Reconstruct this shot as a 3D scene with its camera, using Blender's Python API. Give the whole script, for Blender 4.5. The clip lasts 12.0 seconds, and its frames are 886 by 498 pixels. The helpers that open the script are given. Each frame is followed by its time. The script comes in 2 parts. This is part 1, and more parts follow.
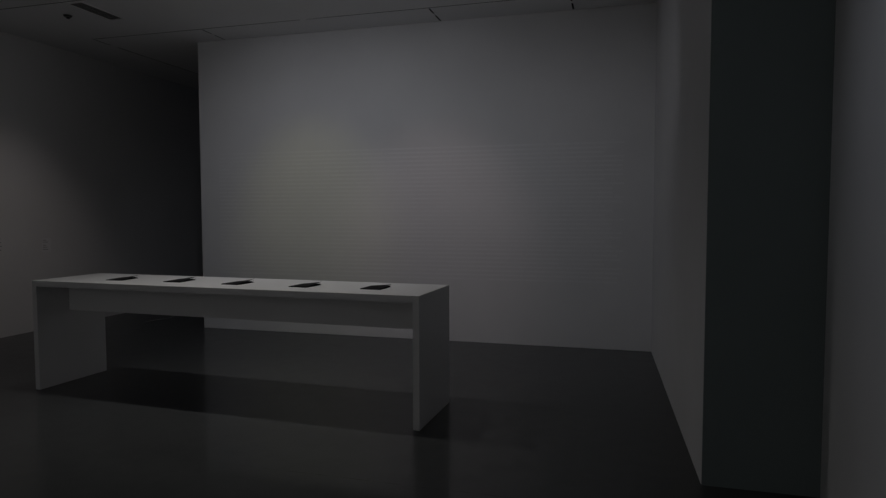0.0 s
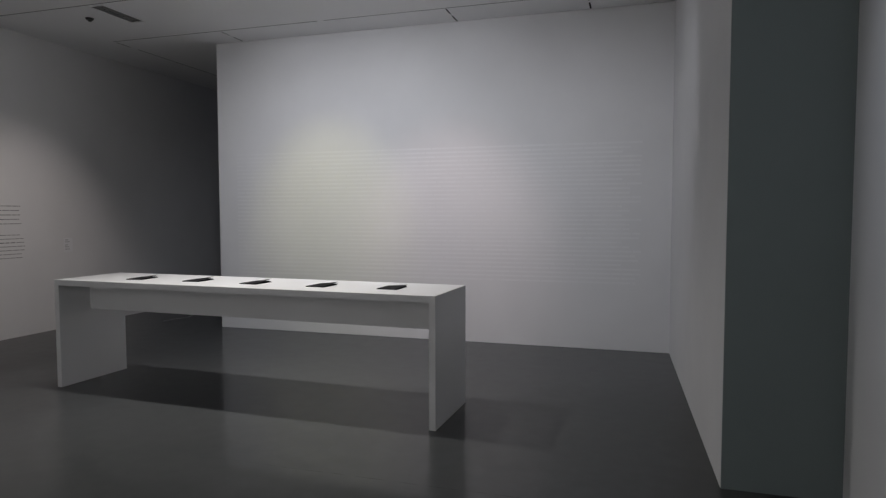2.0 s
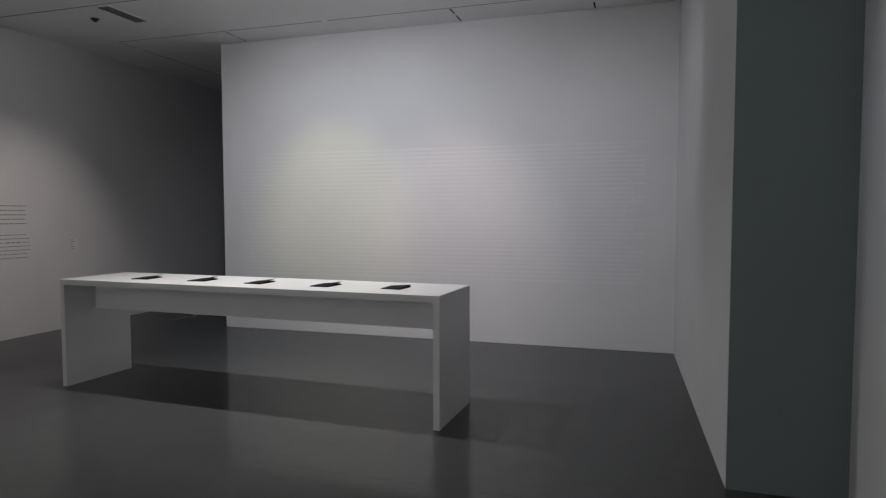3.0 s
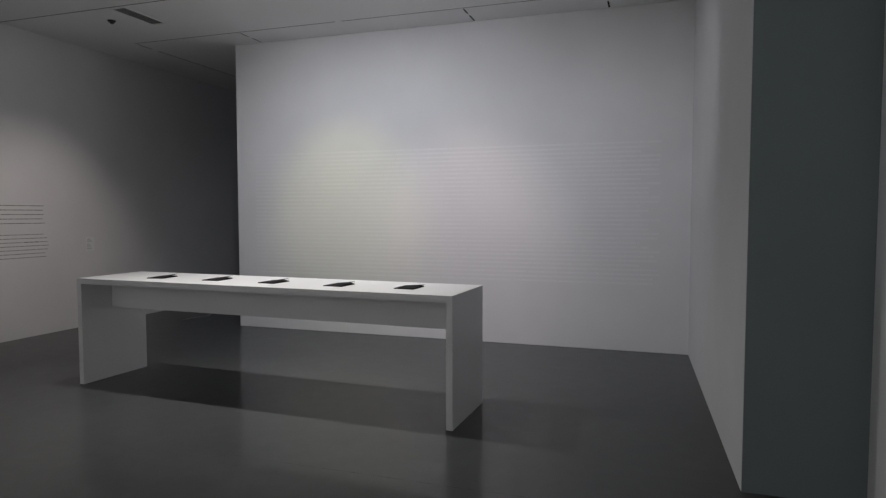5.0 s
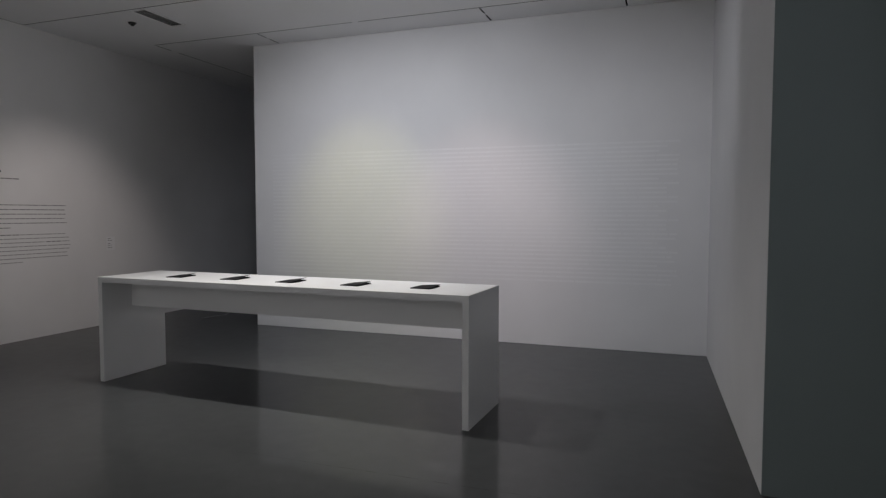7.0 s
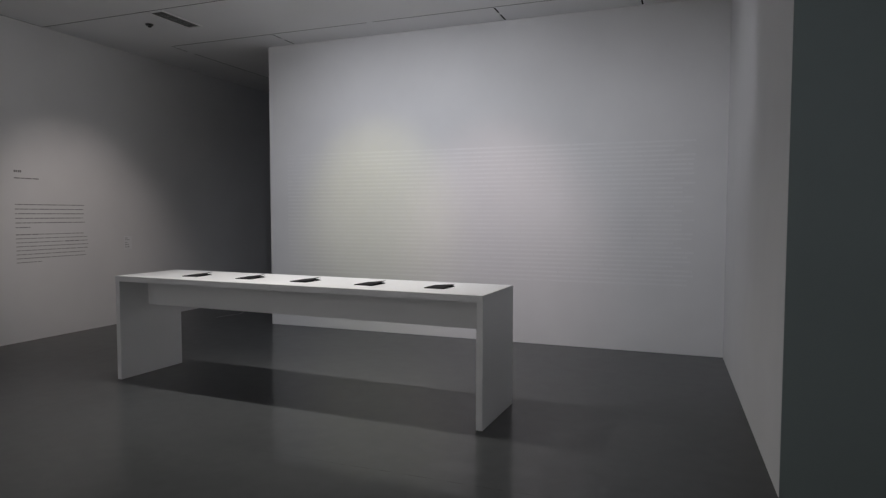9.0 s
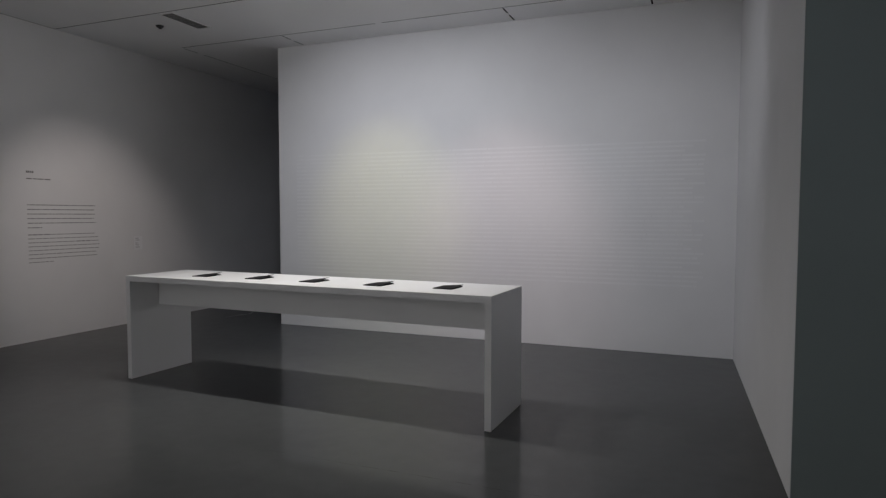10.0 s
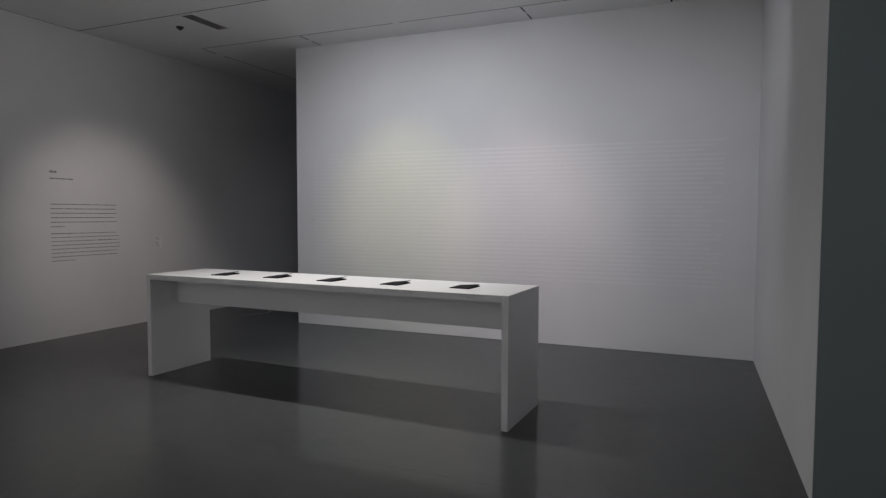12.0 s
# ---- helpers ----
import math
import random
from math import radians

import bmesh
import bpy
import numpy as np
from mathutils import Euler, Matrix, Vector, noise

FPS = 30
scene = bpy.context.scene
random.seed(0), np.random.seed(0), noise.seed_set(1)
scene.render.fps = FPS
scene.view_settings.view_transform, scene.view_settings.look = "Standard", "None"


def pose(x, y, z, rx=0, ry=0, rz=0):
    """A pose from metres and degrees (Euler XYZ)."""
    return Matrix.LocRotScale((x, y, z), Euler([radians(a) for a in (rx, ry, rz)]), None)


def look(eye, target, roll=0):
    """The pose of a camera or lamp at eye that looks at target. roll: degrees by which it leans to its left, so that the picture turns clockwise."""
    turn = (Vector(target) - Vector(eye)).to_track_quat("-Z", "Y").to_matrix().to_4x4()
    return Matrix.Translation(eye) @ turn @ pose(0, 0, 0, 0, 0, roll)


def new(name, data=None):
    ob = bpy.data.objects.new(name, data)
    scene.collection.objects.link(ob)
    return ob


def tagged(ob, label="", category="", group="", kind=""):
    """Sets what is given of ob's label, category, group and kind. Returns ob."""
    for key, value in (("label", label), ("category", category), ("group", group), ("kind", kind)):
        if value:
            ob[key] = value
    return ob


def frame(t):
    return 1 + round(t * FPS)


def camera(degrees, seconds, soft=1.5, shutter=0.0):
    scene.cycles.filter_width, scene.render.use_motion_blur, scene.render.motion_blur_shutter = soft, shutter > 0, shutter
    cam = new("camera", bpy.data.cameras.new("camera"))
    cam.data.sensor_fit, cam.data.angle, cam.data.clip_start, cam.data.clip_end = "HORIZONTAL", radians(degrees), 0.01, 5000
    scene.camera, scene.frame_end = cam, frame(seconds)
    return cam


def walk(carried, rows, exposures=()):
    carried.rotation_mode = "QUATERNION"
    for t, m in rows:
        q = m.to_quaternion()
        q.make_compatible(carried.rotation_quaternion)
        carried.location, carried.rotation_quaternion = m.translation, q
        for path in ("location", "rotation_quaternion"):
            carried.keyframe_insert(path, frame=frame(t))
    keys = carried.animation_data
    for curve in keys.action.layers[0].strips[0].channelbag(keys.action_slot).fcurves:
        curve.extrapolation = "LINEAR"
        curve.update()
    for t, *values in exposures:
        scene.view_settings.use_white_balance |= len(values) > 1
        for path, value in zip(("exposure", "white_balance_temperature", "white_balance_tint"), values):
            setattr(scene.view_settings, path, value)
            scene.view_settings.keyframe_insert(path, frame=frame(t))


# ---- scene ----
cam = camera(70.07, 12.0, soft=1.3)

PATH = [
    (0, (0.4600, 0.3760, 1.4700), (-0.6161, 4.2220, 1.2462), -0.11),
    (0.5, (0.4587, 0.3760, 1.4695), (-0.6457, 4.2141, 1.2474), -0.10),
    (1, (0.4573, 0.3760, 1.4691), (-0.6708, 4.2072, 1.2469), -0.09),
    (1.5, (0.4560, 0.3760, 1.4686), (-0.6933, 4.2009, 1.2464), -0.09),
    (2, (0.4547, 0.3760, 1.4682), (-0.7166, 4.1943, 1.2474), -0.08),
    (2.5, (0.4533, 0.3760, 1.4677), (-0.7280, 4.1912, 1.2460), -0.07),
    (3, (0.4520, 0.3760, 1.4672), (-0.7422, 4.1872, 1.2464), -0.07),
    (5, (0.4467, 0.3760, 1.4654), (-0.8221, 4.1631, 1.2459), -0.03),
    (5.5, (0.4453, 0.3760, 1.4650), (-0.8474, 4.1550, 1.2454), -0.02),
    (6, (0.4440, 0.3760, 1.4645), (-0.8711, 4.1472, 1.2450), -0.01),
    (6.5, (0.4427, 0.3760, 1.4640), (-0.8963, 4.1388, 1.2445), -0.00),
    (7, (0.4413, 0.3760, 1.4636), (-0.9206, 4.1306, 1.2446), 0.01),
    (9, (0.4360, 0.3760, 1.4617), (-1.0053, 4.1009, 1.2428), 0.05),
    (9.5, (0.4347, 0.3760, 1.4613), (-1.0299, 4.0918, 1.2429), 0.07),
    (10, (0.4333, 0.3760, 1.4608), (-1.0569, 4.0818, 1.2457), 0.08),
    (10.5, (0.4320, 0.3760, 1.4604), (-1.0866, 4.0701, 1.2430), 0.09),
    (11, (0.4307, 0.3760, 1.4599), (-1.1117, 4.0603, 1.2421), 0.10),
    (11.5, (0.4293, 0.3760, 1.4595), (-1.1363, 4.0504, 1.2419), 0.12),
    (12, (0.4280, 0.3760, 1.4590), (-1.1568, 4.0422, 1.2416), 0.13),
]
FADE = [(0.0, -2.1), (0.25, -1.6), (0.5, -1.18), (0.75, -0.85), (1.0, -0.55), (1.25, -0.25), (1.5, 0.0), (12.0, 0.0)]
walk(cam, [(t, look(eye, target, roll)) for t, eye, target, roll in PATH], FADE)

# ---- world, lamps, exposure ----
world = bpy.data.worlds.new("world")
scene.world = world
world.use_nodes = True
world.node_tree.nodes["Background"].inputs["Color"].default_value = (0.02, 0.022, 0.025, 1)
world.node_tree.nodes["Background"].inputs["Strength"].default_value = 0.2


def spot(name, eye, target, watts, cone, colour, blend=1.0, radius=0.03):
    """A spotlight under the ceiling, of the track or an added fill."""
    data = bpy.data.lights.new(name, "SPOT")
    data.energy, data.color, data.spot_size, data.spot_blend, data.shadow_soft_size = watts, colour, radians(cone), blend, radius
    ob = new(name, data)
    ob.matrix_world = look(eye, target)
    return ob


TRACK_Y, TRACK_Z = 4.68, 3.52
for x, aim, z, watts, cone in ((-3.7, -3.5, 1.45, 67, 101), (-2.6, -2.5, 1.25, 74, 108), (-1.45, -1.45, 1.15, 68, 114), (-0.3, 0.5, 1.3, 30, 86)):
    spot("spot_flood", (x, TRACK_Y, TRACK_Z), (aim, 7.37, z), watts, cone, (0.905, 0.922, 1.0))
spot("spot_wall", (-3.2, TRACK_Y, TRACK_Z), (-3.15, 7.37, 1.5), 76, 44, (1.0, 0.94, 0.42))
spot("spot_wall", (-1.62, TRACK_Y, TRACK_Z), (-1.6, 7.37, 1.2), 82, 48, (1.0, 0.77, 0.75))
for x, aim, watts, cone in ((-3.55, -3.55, 104, 62), (-3.1, -2.2, 164, 104), (-2.0, -1.9, 132, 70)):
    spot("spot_table", (x, TRACK_Y + 0.05, TRACK_Z), (aim, TRACK_Y - 0.3, 0.9), watts, cone, (1.0, 0.965, 0.935), radius=0.014)
spot("spot_text", (-3.8, 5.0, TRACK_Z), (-6.63, 6.1, 0.95), 120, 52, (1.0, 0.89, 0.84))
spot("spot_text", (-3.6, 4.45, TRACK_Z), (-6.63, 5.6, 1.8), 13, 92, (1.0, 0.93, 0.9))
# unseen lamp off the track, added to brighten the near wall
spot("fill_side", (-0.9, 3.3, TRACK_Z), (1.475, 2.5, 1.9), 84, 62, (0.82, 0.87, 1.0))
# unseen fill behind the camera, added for bounce off the rear wall
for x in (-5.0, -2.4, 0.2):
    spot("fill_rear", (x, -1.4, TRACK_Z), (x, -4.0, 1.2), 340, 118, (1.0, 0.975, 0.96))
# faint lamp added out of view to tint the corridor blue
spot("fill_behind", (-1.5, 9.6, TRACK_Z), (-6.5, 10.5, 1.5), 3.2, 90, (0.35, 0.5, 1.0))


# ---- materials ----
def material(name, colour, rough=0.6, metal=0.0, vary=0.05, scale=3.0, bump=0.02, bump_scale=120.0, rough_vary=0.0, spec=0.5):
    """A painted or plain surface with tone variation at two scales and a fine relief."""
    m = bpy.data.materials.new(name)
    m.use_nodes = True
    nt = m.node_tree
    b = nt.nodes["Principled BSDF"]
    b.inputs["Roughness"].default_value, b.inputs["Metallic"].default_value = rough, metal
    b.inputs["Specular IOR Level"].default_value = spec
    geo = nt.nodes.new("ShaderNodeNewGeometry")
    big, fine = nt.nodes.new("ShaderNodeTexNoise"), nt.nodes.new("ShaderNodeTexNoise")
    big.inputs["Scale"].default_value, big.inputs["Detail"].default_value = scale, 6
    fine.inputs["Scale"].default_value, fine.inputs["Detail"].default_value = bump_scale, 3
    for n in (big, fine):
        nt.links.new(geo.outputs["Position"], n.inputs["Vector"])
    ramp = nt.nodes.new("ShaderNodeMapRange")
    ramp.inputs["From Min"].default_value, ramp.inputs["From Max"].default_value = 0.3, 0.7
    ramp.inputs["To Min"].default_value, ramp.inputs["To Max"].default_value = 1 - vary, 1 + vary
    nt.links.new(big.outputs["Fac"], ramp.inputs["Value"])
    mul = nt.nodes.new("ShaderNodeVectorMath")
    mul.operation = "SCALE"
    mul.inputs[0].default_value = colour
    nt.links.new(ramp.outputs["Result"], mul.inputs["Scale"])
    nt.links.new(mul.outputs["Vector"], b.inputs["Base Color"])
    if rough_vary:
        rr = nt.nodes.new("ShaderNodeMapRange")
        rr.inputs["From Min"].default_value, rr.inputs["From Max"].default_value = 0.3, 0.7
        rr.inputs["To Min"].default_value, rr.inputs["To Max"].default_value = rough - rough_vary, rough + rough_vary
        nt.links.new(big.outputs["Fac"], rr.inputs["Value"])
        nt.links.new(rr.outputs["Result"], b.inputs["Roughness"])
    if bump:
        bp = nt.nodes.new("ShaderNodeBump")
        bp.inputs["Strength"].default_value, bp.inputs["Distance"].default_value = bump, 0.01
        nt.links.new(fine.outputs["Fac"], bp.inputs["Height"])
        nt.links.new(bp.outputs["Normal"], b.inputs["Normal"])
    return m


def floor_material():
    """Sealed dark grey concrete: cloudy tone, fine speckle, one slab joint, a soft sheen."""
    m = material("sealed_concrete", (0.061, 0.0636, 0.0641), 0.29, vary=0.11, scale=0.8, bump=0, bump_scale=40, rough_vary=0.01, spec=0.05)
    nt = m.node_tree
    b = nt.nodes["Principled BSDF"]
    geo = nt.nodes["Geometry"]
    base = b.inputs["Base Color"].links[0].from_socket
    nt.nodes["Noise Texture"].inputs["Detail"].default_value = 5
    speck = nt.nodes.new("ShaderNodeTexNoise")
    speck.inputs["Scale"].default_value, speck.inputs["Detail"].default_value = 9, 5
    nt.links.new(geo.outputs["Position"], speck.inputs["Vector"])
    # polish of the sealer, worn in patches
    polish = nt.nodes.new("ShaderNodeTexNoise")
    polish.inputs["Scale"].default_value, polish.inputs["Detail"].default_value = 2.2, 3
    nt.links.new(geo.outputs["Position"], polish.inputs["Vector"])
    pr = nt.nodes.new("ShaderNodeMapRange")
    pr.inputs["From Min"].default_value, pr.inputs["From Max"].default_value = 0.35, 0.7
    pr.inputs["To Min"].default_value, pr.inputs["To Max"].default_value = 0.05, 0.16
    nt.links.new(polish.outputs["Fac"], pr.inputs["Value"])
    nt.links.new(pr.outputs["Result"], b.inputs["Coat Roughness"])
    # thickness of the sealer, uneven at a hand's width
    film_noise = nt.nodes.new("ShaderNodeTexNoise")
    film_noise.inputs["Scale"].default_value, film_noise.inputs["Detail"].default_value = 6.0, 6
    nt.links.new(geo.outputs["Position"], film_noise.inputs["Vector"])
    fr = nt.nodes.new("ShaderNodeMapRange")
    fr.inputs["From Min"].default_value, fr.inputs["From Max"].default_value = 0.32, 0.68
    fr.inputs["To Min"].default_value, fr.inputs["To Max"].default_value = 0.29, 0.45
    nt.links.new(film_noise.outputs["Fac"], fr.inputs["Value"])
    nt.links.new(fr.outputs["Result"], b.inputs["Coat Weight"])
    sr = nt.nodes.new("ShaderNodeMapRange")
    sr.inputs["From Min"].default_value, sr.inputs["From Max"].default_value = 0.3, 0.7
    sr.inputs["To Min"].default_value, sr.inputs["To Max"].default_value = 0.94, 1.06
    nt.links.new(speck.outputs["Fac"], sr.inputs["Value"])
    # a filled slab joint across the floor, wavering and worn away in places
    wn = nt.nodes.new("ShaderNodeTexNoise")
    wn.inputs["Scale"].default_value, wn.inputs["Detail"].default_value = 1.1, 2
    nt.links.new(geo.outputs["Position"], wn.inputs["Vector"])
    axes = nt.nodes.new("ShaderNodeSeparateXYZ")
    nt.links.new(geo.outputs["Position"], axes.inputs["Vector"])
    waver = nt.nodes.new("ShaderNodeMath")
    waver.operation = "MULTIPLY_ADD"
    waver.inputs[1].default_value = 0.05
    nt.links.new(wn.outputs["Fac"], waver.inputs[0])
    nt.links.new(axes.outputs["Y"], waver.inputs[2])
    gap = nt.nodes.new("ShaderNodeMath")
    gap.operation = "COMPARE"
    gap.inputs[1].default_value, gap.inputs[2].default_value = 3.575, 0.004
    nt.links.new(waver.outputs["Value"], gap.inputs[0])
    worn = nt.nodes.new("ShaderNodeMapRange")
    worn.inputs["From Min"].default_value, worn.inputs["From Max"].default_value = 0.42, 0.6
    worn.inputs["To Min"].default_value, worn.inputs["To Max"].default_value = 0.0, 0.6
    nt.links.new(speck.outputs["Fac"], worn.inputs["Value"])
    # the joint opens only along part of its length
    along = nt.nodes.new("ShaderNodeMapRange")
    along.inputs["From Min"].default_value, along.inputs["From Max"].default_value = -2.2, -1.2
    nt.links.new(axes.outputs["X"], along.inputs["Value"])
    part_open = nt.nodes.new("ShaderNodeMath")
    part_open.operation = "MULTIPLY"
    nt.links.new(worn.outputs["Result"], part_open.inputs[0])
    nt.links.new(along.outputs["Result"], part_open.inputs[1])
    cr = nt.nodes.new("ShaderNodeMath")
    cr.operation = "MULTIPLY_ADD"
    cr.inputs[2].default_value = 1.0
    minus = nt.nodes.new("ShaderNodeMath")
    minus.operation = "MULTIPLY"
    minus.inputs[1].default_value = -1.0
    nt.links.new(part_open.outputs["Value"], minus.inputs[0])
    nt.links.new(gap.outputs["Value"], cr.inputs[0])
    nt.links.new(minus.outputs["Value"], cr.inputs[1])
    k = nt.nodes.new("ShaderNodeMath")
    k.operation = "MULTIPLY"
    nt.links.new(sr.outputs["Result"], k.inputs[0])
    nt.links.new(cr.outputs["Value"], k.inputs[1])
    mul = nt.nodes.new("ShaderNodeVectorMath")
    mul.operation = "SCALE"
    nt.links.new(base, mul.inputs[0])
    nt.links.new(k.outputs["Value"], mul.inputs["Scale"])
    nt.links.new(mul.outputs["Vector"], b.inputs["Base Color"])
    return m


WALL = material("matt_white_paint", (0.70, 0.70, 0.705), 0.75, vary=0.028, scale=1.6, bump=0.05, bump_scale=160, spec=0.25)
CEIL = material("ceiling_paint", (0.87, 0.87, 0.88), 0.85, vary=0.02, scale=1.0, bump=0.03, bump_scale=90, spec=0.2)
GAP = material("dark_gap", (0.02, 0.02, 0.02), 0.9, vary=0.1)
# darkened colour for unseen walls, so little bounce reaches the corridor
DARKENED_WALL = material("dark_unseen_wall", (0.08, 0.08, 0.085), 0.8, vary=0.03, scale=1.3, bump=0.05, bump_scale=160)
# grey-green tone that carries the shade of the white block's return face
SHADED_FACE = material("grey_green_shade", (0.175, 0.207, 0.211), 0.7, vary=0.03, scale=1.3, bump=0.05, bump_scale=160, spec=0.25)
FLOOR = floor_material()
LACQUER = material("white_lacquer", (0.71, 0.71, 0.715), 0.38, vary=0.012, scale=2.5, bump=0.015, bump_scale=60, rough_vary=0.05)
VINYL = material("white_vinyl_lettering", (0.727, 0.727, 0.735), 0.5, vary=0.02, scale=8, bump=0)
INK = material("dark_grey_lettering", (0.19, 0.188, 0.19), 0.6, vary=0.1, scale=20, bump=0)
INK_SOFT = material("grey_lettering", (0.24, 0.238, 0.24), 0.6, vary=0.1, scale=20, bump=0)
CARD = material("white_card", (0.73, 0.735, 0.75), 0.7, vary=0.02, scale=12)
BLACK_CARD = material("black_card_cover", (0.011, 0.011, 0.012), 0.85, vary=0.25, scale=14, bump=0.05, bump_scale=300, spec=0.15)
PAPER = material("dark_paper", (0.02, 0.02, 0.021), 0.9, spec=0.15, vary=0.2, scale=40, bump=0.05, bump_scale=400)
GRILLE = material("grey_metal_grille", (0.3, 0.3, 0.295), 0.5, metal=0.0, vary=0.08, scale=9)
RIM = material("white_metal_rim", (0.85, 0.85, 0.85), 0.45, vary=0.03, scale=9)
BLACK_PLASTIC = material("black_plastic", (0.02, 0.02, 0.02), 0.4, vary=0.1, scale=15)
PALE_STRIP = material("pale_grey", (0.3, 0.3, 0.3), 0.5, vary=0.06, scale=15)


# ---- mesh helpers ----
def box(bm, lo, hi, bevel=0.0, keep=None):
    """A box between two corners, with its edges rounded by bevel, but for those wholly at the height keep."""
    made = bmesh.ops.create_cube(bm, size=1.0, matrix=Matrix.LocRotScale([(a + b) / 2 for a, b in zip(lo, hi)], None, [b - a for a, b in zip(lo, hi)]))
    if bevel:
        edges = list({e for v in made["verts"] for e in v.link_edges if keep is None or any(abs(w.co.z - keep) > 1e-5 for w in e.verts)})
        bmesh.ops.bevel(bm, geom=edges, offset=bevel, segments=2, profile=0.6, affect="EDGES")
    return bm


def rod(bm, r1, r2, depth, m, segments=24):
    bmesh.ops.create_cone(bm, cap_ends=True, segments=segments, radius1=r1, radius2=r2, depth=depth, matrix=m)
    return bm


def part(name, bm, mat, parent=None, label=""):
    """Links a bmesh as one mesh object, under a thing or a part if parent is given."""
    me = bpy.data.meshes.new(name)
    bm.to_mesh(me)
    bm.free()
    for one in mat if isinstance(mat, (list, tuple)) else (mat,):
        me.materials.append(one)
    ob = new(name, me)
    if parent:
        ob.parent = parent
    return tagged(ob, label)


def thing(name, m, label, category, group="", kind=""):
    ob = new(name)
    ob.matrix_world = m
    return tagged(ob, label, category, group, kind)


def block(name, lo, hi, mat, label, category, bevel=0.0):
    """A piece of the setting."""
    return tagged(part(name, box(bmesh.new(), lo, hi, bevel), mat), label, category, kind="structure")


# ---- setting ----
LEFT_X, BACK_Y, BACK_X0, RIGHT_X, STEP_Y, NEAR_X, TOP = -6.631, 7.366, -4.714, 0.902, 3.982, 1.475, 3.638
RIGHT_BACK_X = 0.799  # the right-hand wall runs slightly askew
REAR_Y, FAR_Y = -4.0, 12.5
block("floor", (LEFT_X - 0.3, REAR_Y - 0.3, -0.2), (2.6, FAR_Y + 0.3, 0.0), FLOOR, "dark grey sealed concrete floor with a soft sheen", "floor")
block("wall_left", (LEFT_X - 0.25, REAR_Y, 0.0), (LEFT_X, FAR_Y, TOP), WALL, "white painted gallery wall carrying an exhibition text", "wall")
block("wall_back", (BACK_X0, BACK_Y, 0.0), (2.4, BACK_Y + 0.45, TOP), WALL, "white painted partition wall with pale lettering", "wall", 0.004)


def wall_right():
    """A wall block whose visible face runs from the step to the partition, not quite square to it."""
    bm = bmesh.new()
    plan = ((RIGHT_BACK_X, BACK_Y - 0.001), (RIGHT_X, STEP_Y), (2.4, STEP_Y), (2.4, BACK_Y - 0.001))
    low, high = ([bm.verts.new((x, y, z)) for x, y in plan] for z in (0.0, TOP))
    bm.faces.new(low[::-1])
    bm.faces.new(high)
    for i in range(4):
        k = (i + 1) % 4
        bm.faces.new((low[i], low[k], high[k], high[i]))
    bmesh.ops.recalc_face_normals(bm, faces=bm.faces[:])
    corner = [e for e in bm.edges if all(abs(v.co.x - RIGHT_X) < 1e-4 for v in e.verts)]
    bmesh.ops.bevel(bm, geom=corner, offset=0.004, segments=2, profile=0.6, affect="EDGES")
    tagged(part("wall_right", bm, WALL), "white painted wall block with a square corner", "wall", kind="structure")


wall_right()
# thin dark plate over the block's face, holding its shade in the colour
block("wall_step", (RIGHT_X + 0.003, STEP_Y - 0.012, 0.0), (NEAR_X, STEP_Y, TOP), SHADED_FACE, "return face of the wall block, its shade put into a grey-green colour", "wall")
block("wall_near", (NEAR_X, REAR_Y, 0.0), (2.4, STEP_Y, TOP), WALL, "white painted wall beside the entrance", "wall")
block("wall_rear", (LEFT_X, REAR_Y - 0.25, 0.0), (2.4, REAR_Y, TOP), WALL, "plain white painted wall", "wall")
block("wall_far", (LEFT_X, FAR_Y, 0.0), (2.4, FAR_Y + 0.25, TOP), DARKENED_WALL, "plain unseen wall behind, coloured dark to dim the corridor", "wall")
block("wall_far_side", (2.15, BACK_Y + 0.45, 0.0), (2.4, FAR_Y, TOP), DARKENED_WALL, "plain unseen wall behind, coloured dark to dim the corridor", "wall")


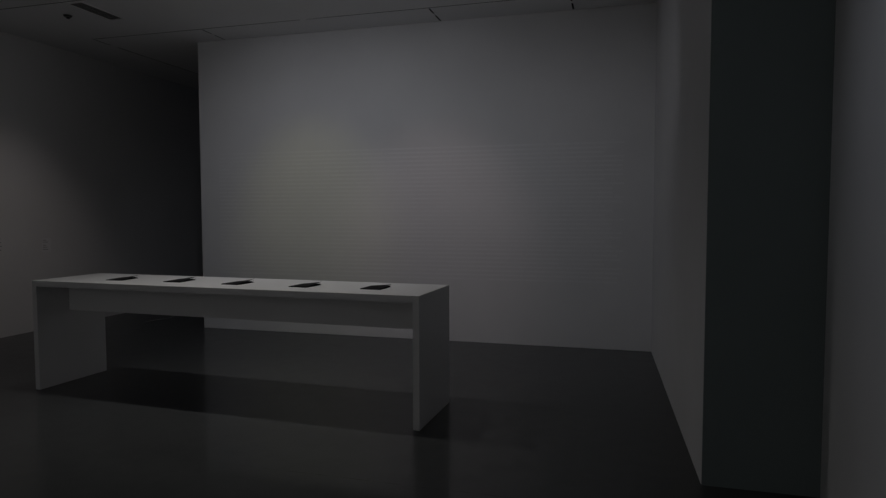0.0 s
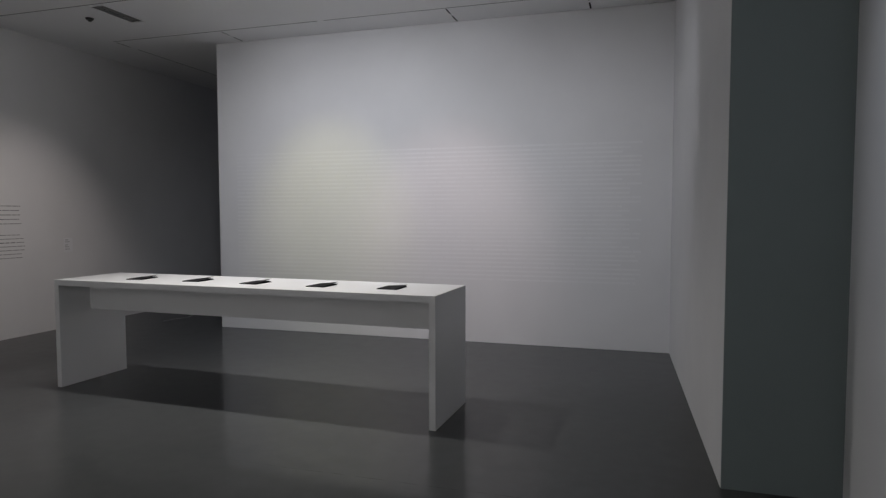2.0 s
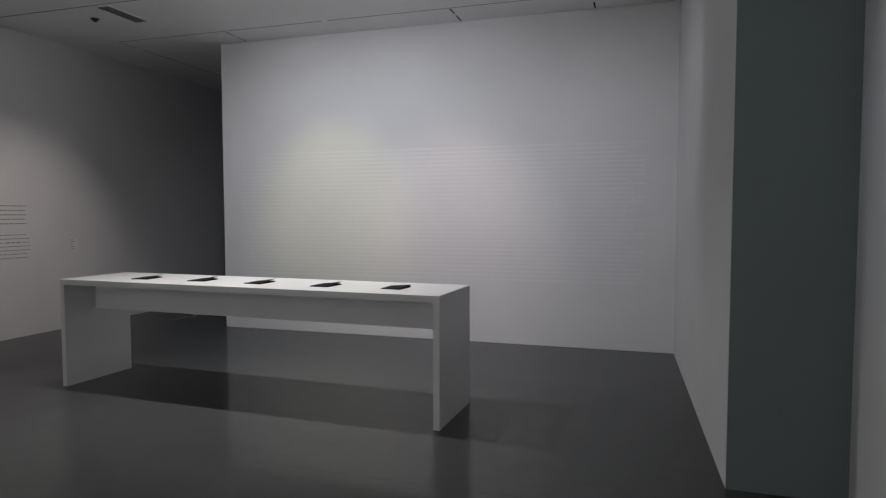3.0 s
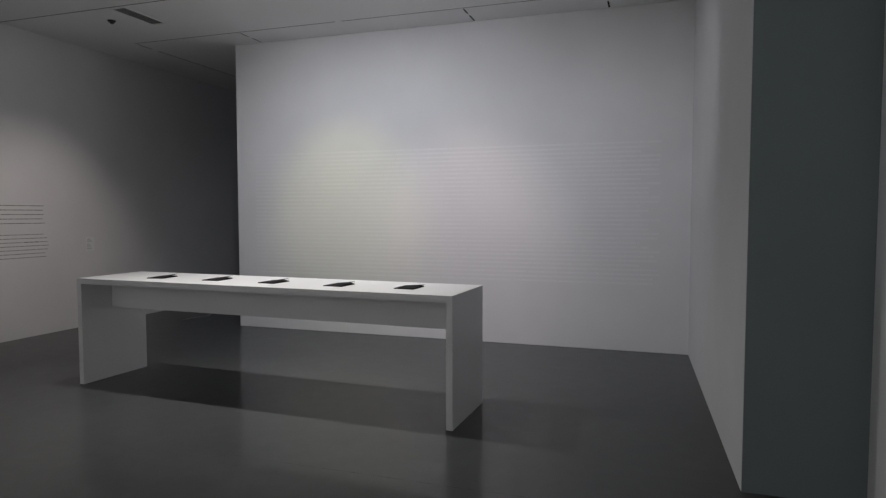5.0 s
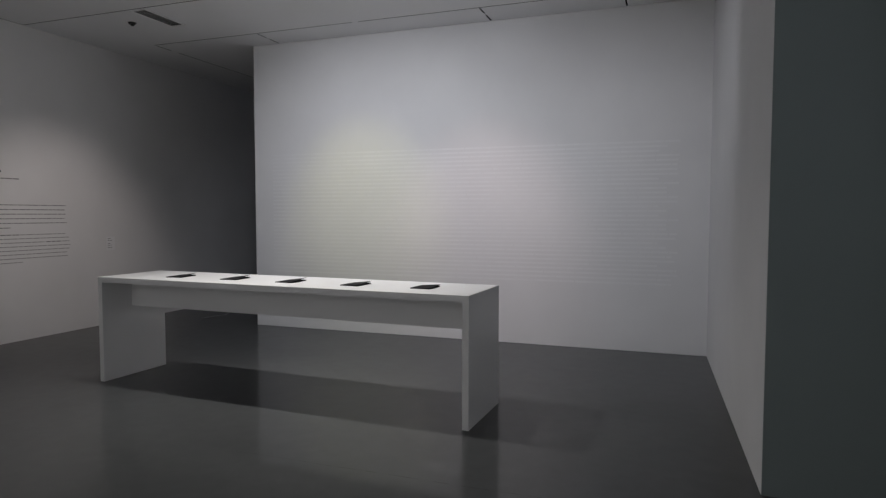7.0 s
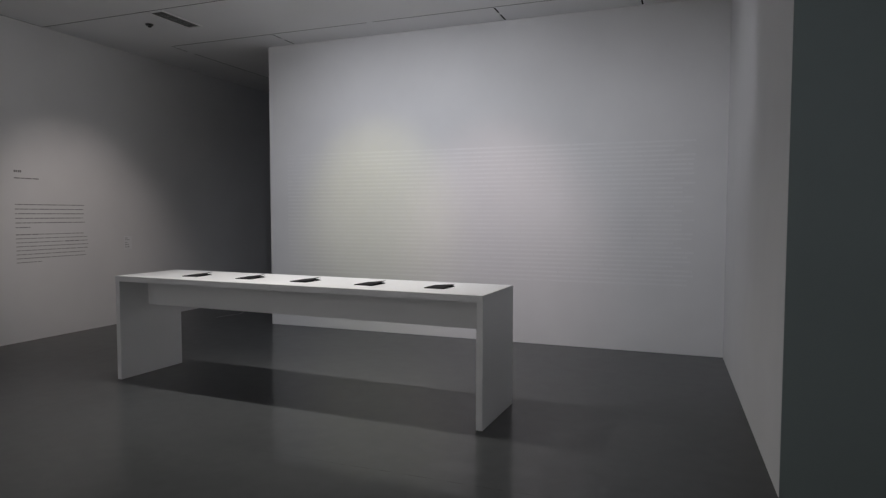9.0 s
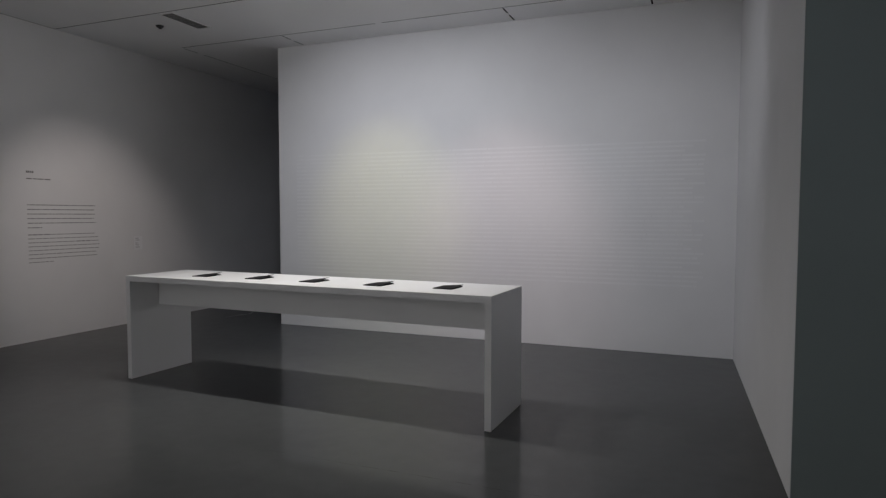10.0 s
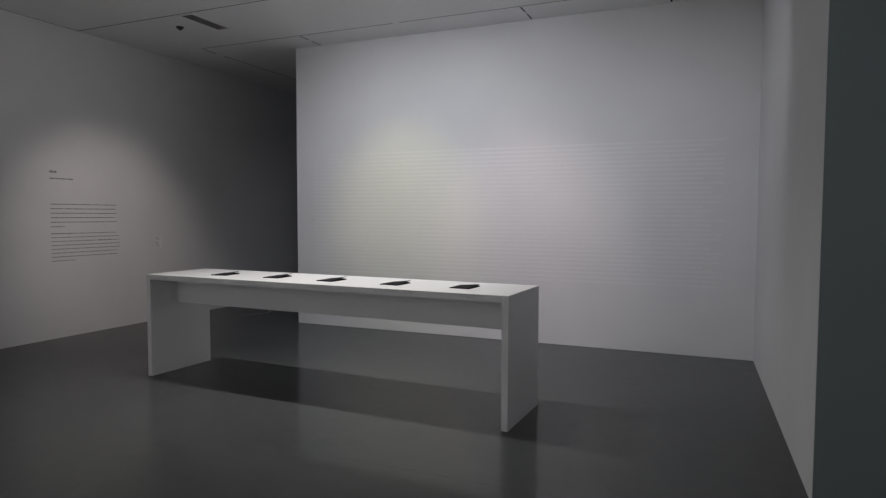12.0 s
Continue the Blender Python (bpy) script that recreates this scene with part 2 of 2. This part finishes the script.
def ceiling():
    """One mesh: white boards, open joints and short slots between them, a dark void above."""
    bm = bmesh.new()
    j = 0.006
    joint_y, front_y, side_x = 6.885, 5.685, -5.87
    slots = [(-4.31, 0.007), (-1.515, 0.009), (-0.045, 0.009)]
    dashes = [(6.91, 7.08), (7.15, BACK_Y - 0.012)]
    vent = (-5.04, -4.868, 5.725, 6.295)
    holes = [(LEFT_X - 0.2, 2.3, front_y - j, front_y + j), (side_x, -3.02, joint_y - j, joint_y + j), (-2.94, RIGHT_X + 0.3, joint_y - j, joint_y + j),
             (side_x - j, side_x + j, 6.93, 7.17), (side_x - j, side_x + j, 7.29, FAR_Y), (LEFT_X, LEFT_X + 0.012, REAR_Y, front_y - j),
             (vent[0], vent[1], vent[2], vent[3])]
    holes += [(x - w, x + w, a, b) for x, w in slots for a, b in dashes]
    xs = sorted({LEFT_X - 0.2, 2.3, *[h[0] for h in holes], *[h[1] for h in holes]})
    ys = sorted({REAR_Y - 0.2, FAR_Y + 0.2, *[h[2] for h in holes], *[h[3] for h in holes]})

    def is_hole(i, k):
        if not (0 <= i < len(xs) - 1 and 0 <= k < len(ys) - 1):
            return False
        x, y = (xs[i] + xs[i + 1]) / 2, (ys[k] + ys[k + 1]) / 2
        return any(h[0] < x < h[1] and h[2] < y < h[3] for h in holes)

    def quad(points, index):
        f = bm.faces.new([bm.verts.new(p) for p in points])
        f.material_index = index

    up = TOP + 0.06
    for i in range(len(xs) - 1):
        for k in range(len(ys) - 1):
            x0, x1, y0, y1 = xs[i], xs[i + 1], ys[k], ys[k + 1]
            if is_hole(i, k):
                continue
            quad([(x0, y0, TOP), (x0, y1, TOP), (x1, y1, TOP), (x1, y0, TOP)], 0)
            for di, dk, a, b in ((-1, 0, (x0, y0), (x0, y1)), (1, 0, (x1, y1), (x1, y0)), (0, -1, (x1, y0), (x0, y0)), (0, 1, (x0, y1), (x1, y1))):
                if is_hole(i + di, k + dk):
                    quad([(*a, TOP), (*a, up), (*b, up), (*b, TOP)], 1)
    bmesh.ops.remove_doubles(bm, verts=bm.verts[:], dist=0.0005)
    n = len(bm.faces)
    box(bm, (LEFT_X - 0.3, REAR_Y - 0.3, up), (2.6, FAR_Y + 0.3, up + 0.1))
    bm.faces.ensure_lookup_table()
    for f in bm.faces[n:]:
        f.material_index = 1
    tagged(part("ceiling", bm, (CEIL, GAP)), "white plasterboard ceiling with thin open joints", "ceiling", kind="structure")
    return vent


VENT = ceiling()


# ---- ceiling fittings ----
def ceiling_vent(x0, x1, y0, y1):
    v = thing("ceiling_vent", pose((x0 + x1) / 2, (y0 + y1) / 2, TOP), "narrow grey linear air grille with a white rim, ceiling mounted", "vent")
    w, d, t = (x1 - x0) / 2, (y1 - y0) / 2, 0.018
    bm = bmesh.new()
    for lo, hi in (((-w - t, -d - t, -0.01), (-w, d + t, 0.004)), ((w, -d - t, -0.01), (w + t, d + t, 0.004)),
                   ((-w, -d - t, -0.01), (w, -d, 0.004)), ((-w, d, -0.01), (w, d + t, 0.004))):
        box(bm, lo, hi, 0.0015)
    part("frame", bm, RIM, v, "thin white metal rim")
    part("backing", box(bmesh.new(), (-w, -d, 0.035), (w, d, 0.05)), GAP, v)
    n = 6
    for i in range(n):
        x = -w + (i + 0.5) * 2 * w / n
        bm = bmesh.new()
        box(bm, (-0.0118, -d, -0.001), (0.0118, d, 0.001), 0.0004)
        s = part("slat", bm, GRILLE, v)
        s.matrix_basis = pose(x, 0, 0.005, 0, 10, 0)
    return v


ceiling_vent(*VENT)


def ceiling_sensor(x, y):
    s = thing("ceiling_sensor", pose(x, y, TOP), "small black device with a stubby head hanging from the ceiling", "sensor")
    part("base", rod(bmesh.new(), 0.034, 0.046, 0.018, pose(0, 0, -0.009)), BLACK_PLASTIC, s)
    bm = bmesh.new()
    bmesh.ops.create_uvsphere(bm, u_segments=20, v_segments=12, radius=0.019, matrix=pose(0.004, 0, -0.018) @ Matrix.Diagonal((1, 1, 0.8, 1)))
    part("head", bm, BLACK_PLASTIC, s)
    part("deflector", rod(bmesh.new(), 0.017, 0.02, 0.006, pose(0.004, 0, -0.032)), BLACK_PLASTIC, s)
    return s


ceiling_sensor(-5.375, 6.045)


# ---- lettering ----
def word_bars(bm, x0, x1, z, height, rng, thick, words, gaps=(0.5, 1.3)):
    """Word-long bars from x0 to x1 in the plane y = 0, facing -y."""
    x = x0
    while x < x1 - height:
        w = min(rng.uniform(*words), x1 - x)
        box(bm, (x, -thick, z - height / 2), (x + w, 0.001, z + height / 2))
        x += w + height * rng.uniform(*gaps)
    return bm


def back_wall_text():
    t = thing("wall_lettering", pose(0, BACK_Y, 0), "wide block of white vinyl lettering lines on the white partition wall", "wall text")
    rng = random.Random(4)
    count, top, bottom = 32, 2.222, 0.728
    for i in range(count):
        z = top + (bottom - top) * i / (count - 1)
        end = 0.5 - (rng.choice((0.0, 0.01, 0.02, 0.06, 0.12, 0.2)) if i else 0)
        part("text_line", word_bars(bmesh.new(), -4.44, end, z, 0.021, rng, 0.0006, (0.1, 0.5), (0.2, 0.5)), VINYL, t)


back_wall_text()


def exhibition_text():
    m = pose(LEFT_X, 5.284, 0, 0, 0, 90)
    t = thing("exhibition_text", m, "dark lettering of a title and two paragraphs on the wall", "wall text")
    rng = random.Random(9)
    part("title", word_bars(bmesh.new(), 0.0, 0.105, 1.945, 0.024, rng, 0.0006, (0.017, 0.02), (0.12, 0.25)), INK, t)
    part("subtitle", word_bars(bmesh.new(), 0.0, 0.29, 1.868, 0.012, rng, 0.0006, (0.04, 0.09)), INK, t)
    for i in range(6):
        end = 0.17 if i == 5 else 0.88 - 0.03 * rng.random()
        part("text_line", word_bars(bmesh.new(), 0.0, end, 1.57 - i * 0.0525, 0.0095, rng, 0.0006, (0.012, 0.07)), INK, t)
    for i in range(8):
        end = 0.3 if i == 7 else 0.92 - 0.06 * rng.random()
        z = 1.226 - i * 0.0455
        bold = {0: (0.0, 0.27), 2: (0.6, 0.8)}.get(i)
        part("text_line", word_bars(bmesh.new(), bold[1] + 0.01 if i == 0 else 0.0, bold[0] - 0.01 if i == 2 else end, z, 0.008, rng, 0.0006, (0.02, 0.09)), INK_SOFT, t)
        if bold:
            part("bold_words", word_bars(bmesh.new(), *bold, z, 0.011, rng, 0.0006, (0.03, 0.09)), INK, t)
        if i == 2:
            part("text_line", word_bars(bmesh.new(), bold[1] + 0.01, end, z, 0.008, rng, 0.0006, (0.02, 0.09)), INK_SOFT, t)


exhibition_text()


def wall_label():
    t = thing("wall_label", pose(LEFT_X, 6.745, 0, 0, 0, 90), "small white caption card with grey lines fixed to the wall", "label")
    part("card", box(bmesh.new(), (0, -0.004, 0.985), (0.13, 0.001, 1.165), 0.001), CARD, t)
    rng = random.Random(2)
    for z, w in ((1.14, 0.05), (1.115, 0.075), (1.075, 0.05), (1.05, 0.06), (1.02, 0.07)):
        part("text_line", word_bars(bmesh.new(), 0.015, 0.015 + w, z, 0.007, rng, 0.0048, (0.02, 0.05)), INK_SOFT, t)


wall_label()

# ---- table ----
TABLE = pose(-4.253, 4.5, 0, 0, 0, -2.03)
LONG, DEEP, TALL, THICK = 3.428, 0.692, 0.92, 0.048


def exhibition_table():
    t = thing("exhibition_table", TABLE, "long white lacquered table with slab ends and an apron", "table")
    part("tabletop", box(bmesh.new(), (0, 0, TALL - THICK), (LONG, DEEP, TALL), 0.003, TALL - THICK), LACQUER, t)
    part("end_panel", box(bmesh.new(), (0, 0, 0), (THICK, DEEP, TALL - THICK), 0.003, TALL - THICK), LACQUER, t)
    part("end_panel", box(bmesh.new(), (LONG - THICK, 0, 0), (LONG, DEEP, TALL - THICK), 0.003, TALL - THICK), LACQUER, t)
    part("apron", box(bmesh.new(), (THICK, 0.31, 0.632), (LONG - THICK, 0.335, TALL - THICK), 0.001), LACQUER, t)
    return t


exhibition_table()


# ---- booklets ----
def lifted_sheet(bm, w, h, z, lift, thick):
    """A cover or leaf hinged on its long edge; it curls up towards its free edge, most at the far corner."""
    n, k = 8, 6
    low, high = {}, {}
    for i in range(n + 1):
        for j in range(k + 1):
            a, b = i / n, j / k
            x, y, zz = -w / 2 + w * a * 1.02, -h / 2 + h * b, z + lift * a ** 1.3 * (0.12 + 0.88 * b ** 1.2)
            low[i, j], high[i, j] = bm.verts.new((x, y, zz)), bm.verts.new((x, y, zz + thick))
    for i in range(n):
        for j in range(k):
            bm.faces.new([low[q] for q in ((i, j), (i, j + 1), (i + 1, j + 1), (i + 1, j))])
            bm.faces.new([high[q] for q in ((i, j), (i + 1, j), (i + 1, j + 1), (i, j + 1))])
    rim = [(i, 0) for i in range(n)] + [(n, j) for j in range(k)] + [(i, k) for i in range(n, 0, -1)] + [(0, j) for j in range(k, 0, -1)]
    for p, q in zip(rim, rim[1:] + rim[:1]):
        bm.faces.new((low[p], low[q], high[q], high[p]))
    return bm


def booklet(u, v, turn, lift, label):
    b = thing("booklet", TABLE @ pose(u, v, TALL, 0, 0, turn), label, "booklet", "booklets on the table")
    w, h = 0.154, 0.205
    part("back_cover", box(bmesh.new(), (-w / 2, -h / 2, 0.0), (w / 2, h / 2, 0.0012), 0.0004), BLACK_CARD, b)
    part("page_block", box(bmesh.new(), (-w / 2 + 0.001, -h / 2 + 0.002, 0.0013), (w / 2 - 0.003, h / 2 - 0.002, 0.0045), 0.0006), PAPER, b)
    part("spine", box(bmesh.new(), (-w / 2 - 0.0014, -h / 2, 0.0), (-w / 2, h / 2, 0.0062), 0.0004), BLACK_CARD, b)
    part("leaf", lifted_sheet(bmesh.new(), w - 0.003, h - 0.004, 0.0047, lift * 0.3, 0.0003), PAPER, b)
    part("front_cover", lifted_sheet(bmesh.new(), w, h, 0.0053, lift, 0.0009), BLACK_CARD, b)


for u, v, turn, lift, label in ((0.655, 0.297, 8, 0.021, "thin black booklet with its cover lifting, lying on the table"),
                                (1.222, 0.32, 5, 0.023, "thin black booklet with its cover lifting, lying on the table"),
                                (1.792, 0.308, -2, 0.023, "thin black booklet with its cover lifting, lying on the table"),
                                (2.392, 0.308, -3, 0.018, "thin black booklet with its cover slightly open, lying on the table"),
                                (2.967, 0.335, -1, 0.012, "thin black booklet lying almost closed near the end of the table")):
    booklet(u, v, turn, lift, label)


# ---- corridor ----
# thin pale line along the floor, turned up at its far end
def floor_strip():
    c = bpy.data.curves.new("floor_strip", "CURVE")
    c.dimensions, c.bevel_depth, c.bevel_resolution = "3D", 0.006, 3
    s = c.splines.new("BEZIER")
    pts = ((-5.74, 7.48, 0.006), (-5.7, 7.7, 0.006), (-5.665, 7.93, 0.006), (-5.65, 7.97, 0.03))
    s.bezier_points.add(len(pts) - 1)
    for p, co in zip(s.bezier_points, pts):
        p.co = co
        p.handle_left_type = p.handle_right_type = "AUTO"
    c.materials.append(PALE_STRIP)
    tagged(new("floor_strip", c), "short thin pale strip on the corridor floor, turned up at one end", "cable")


floor_strip()
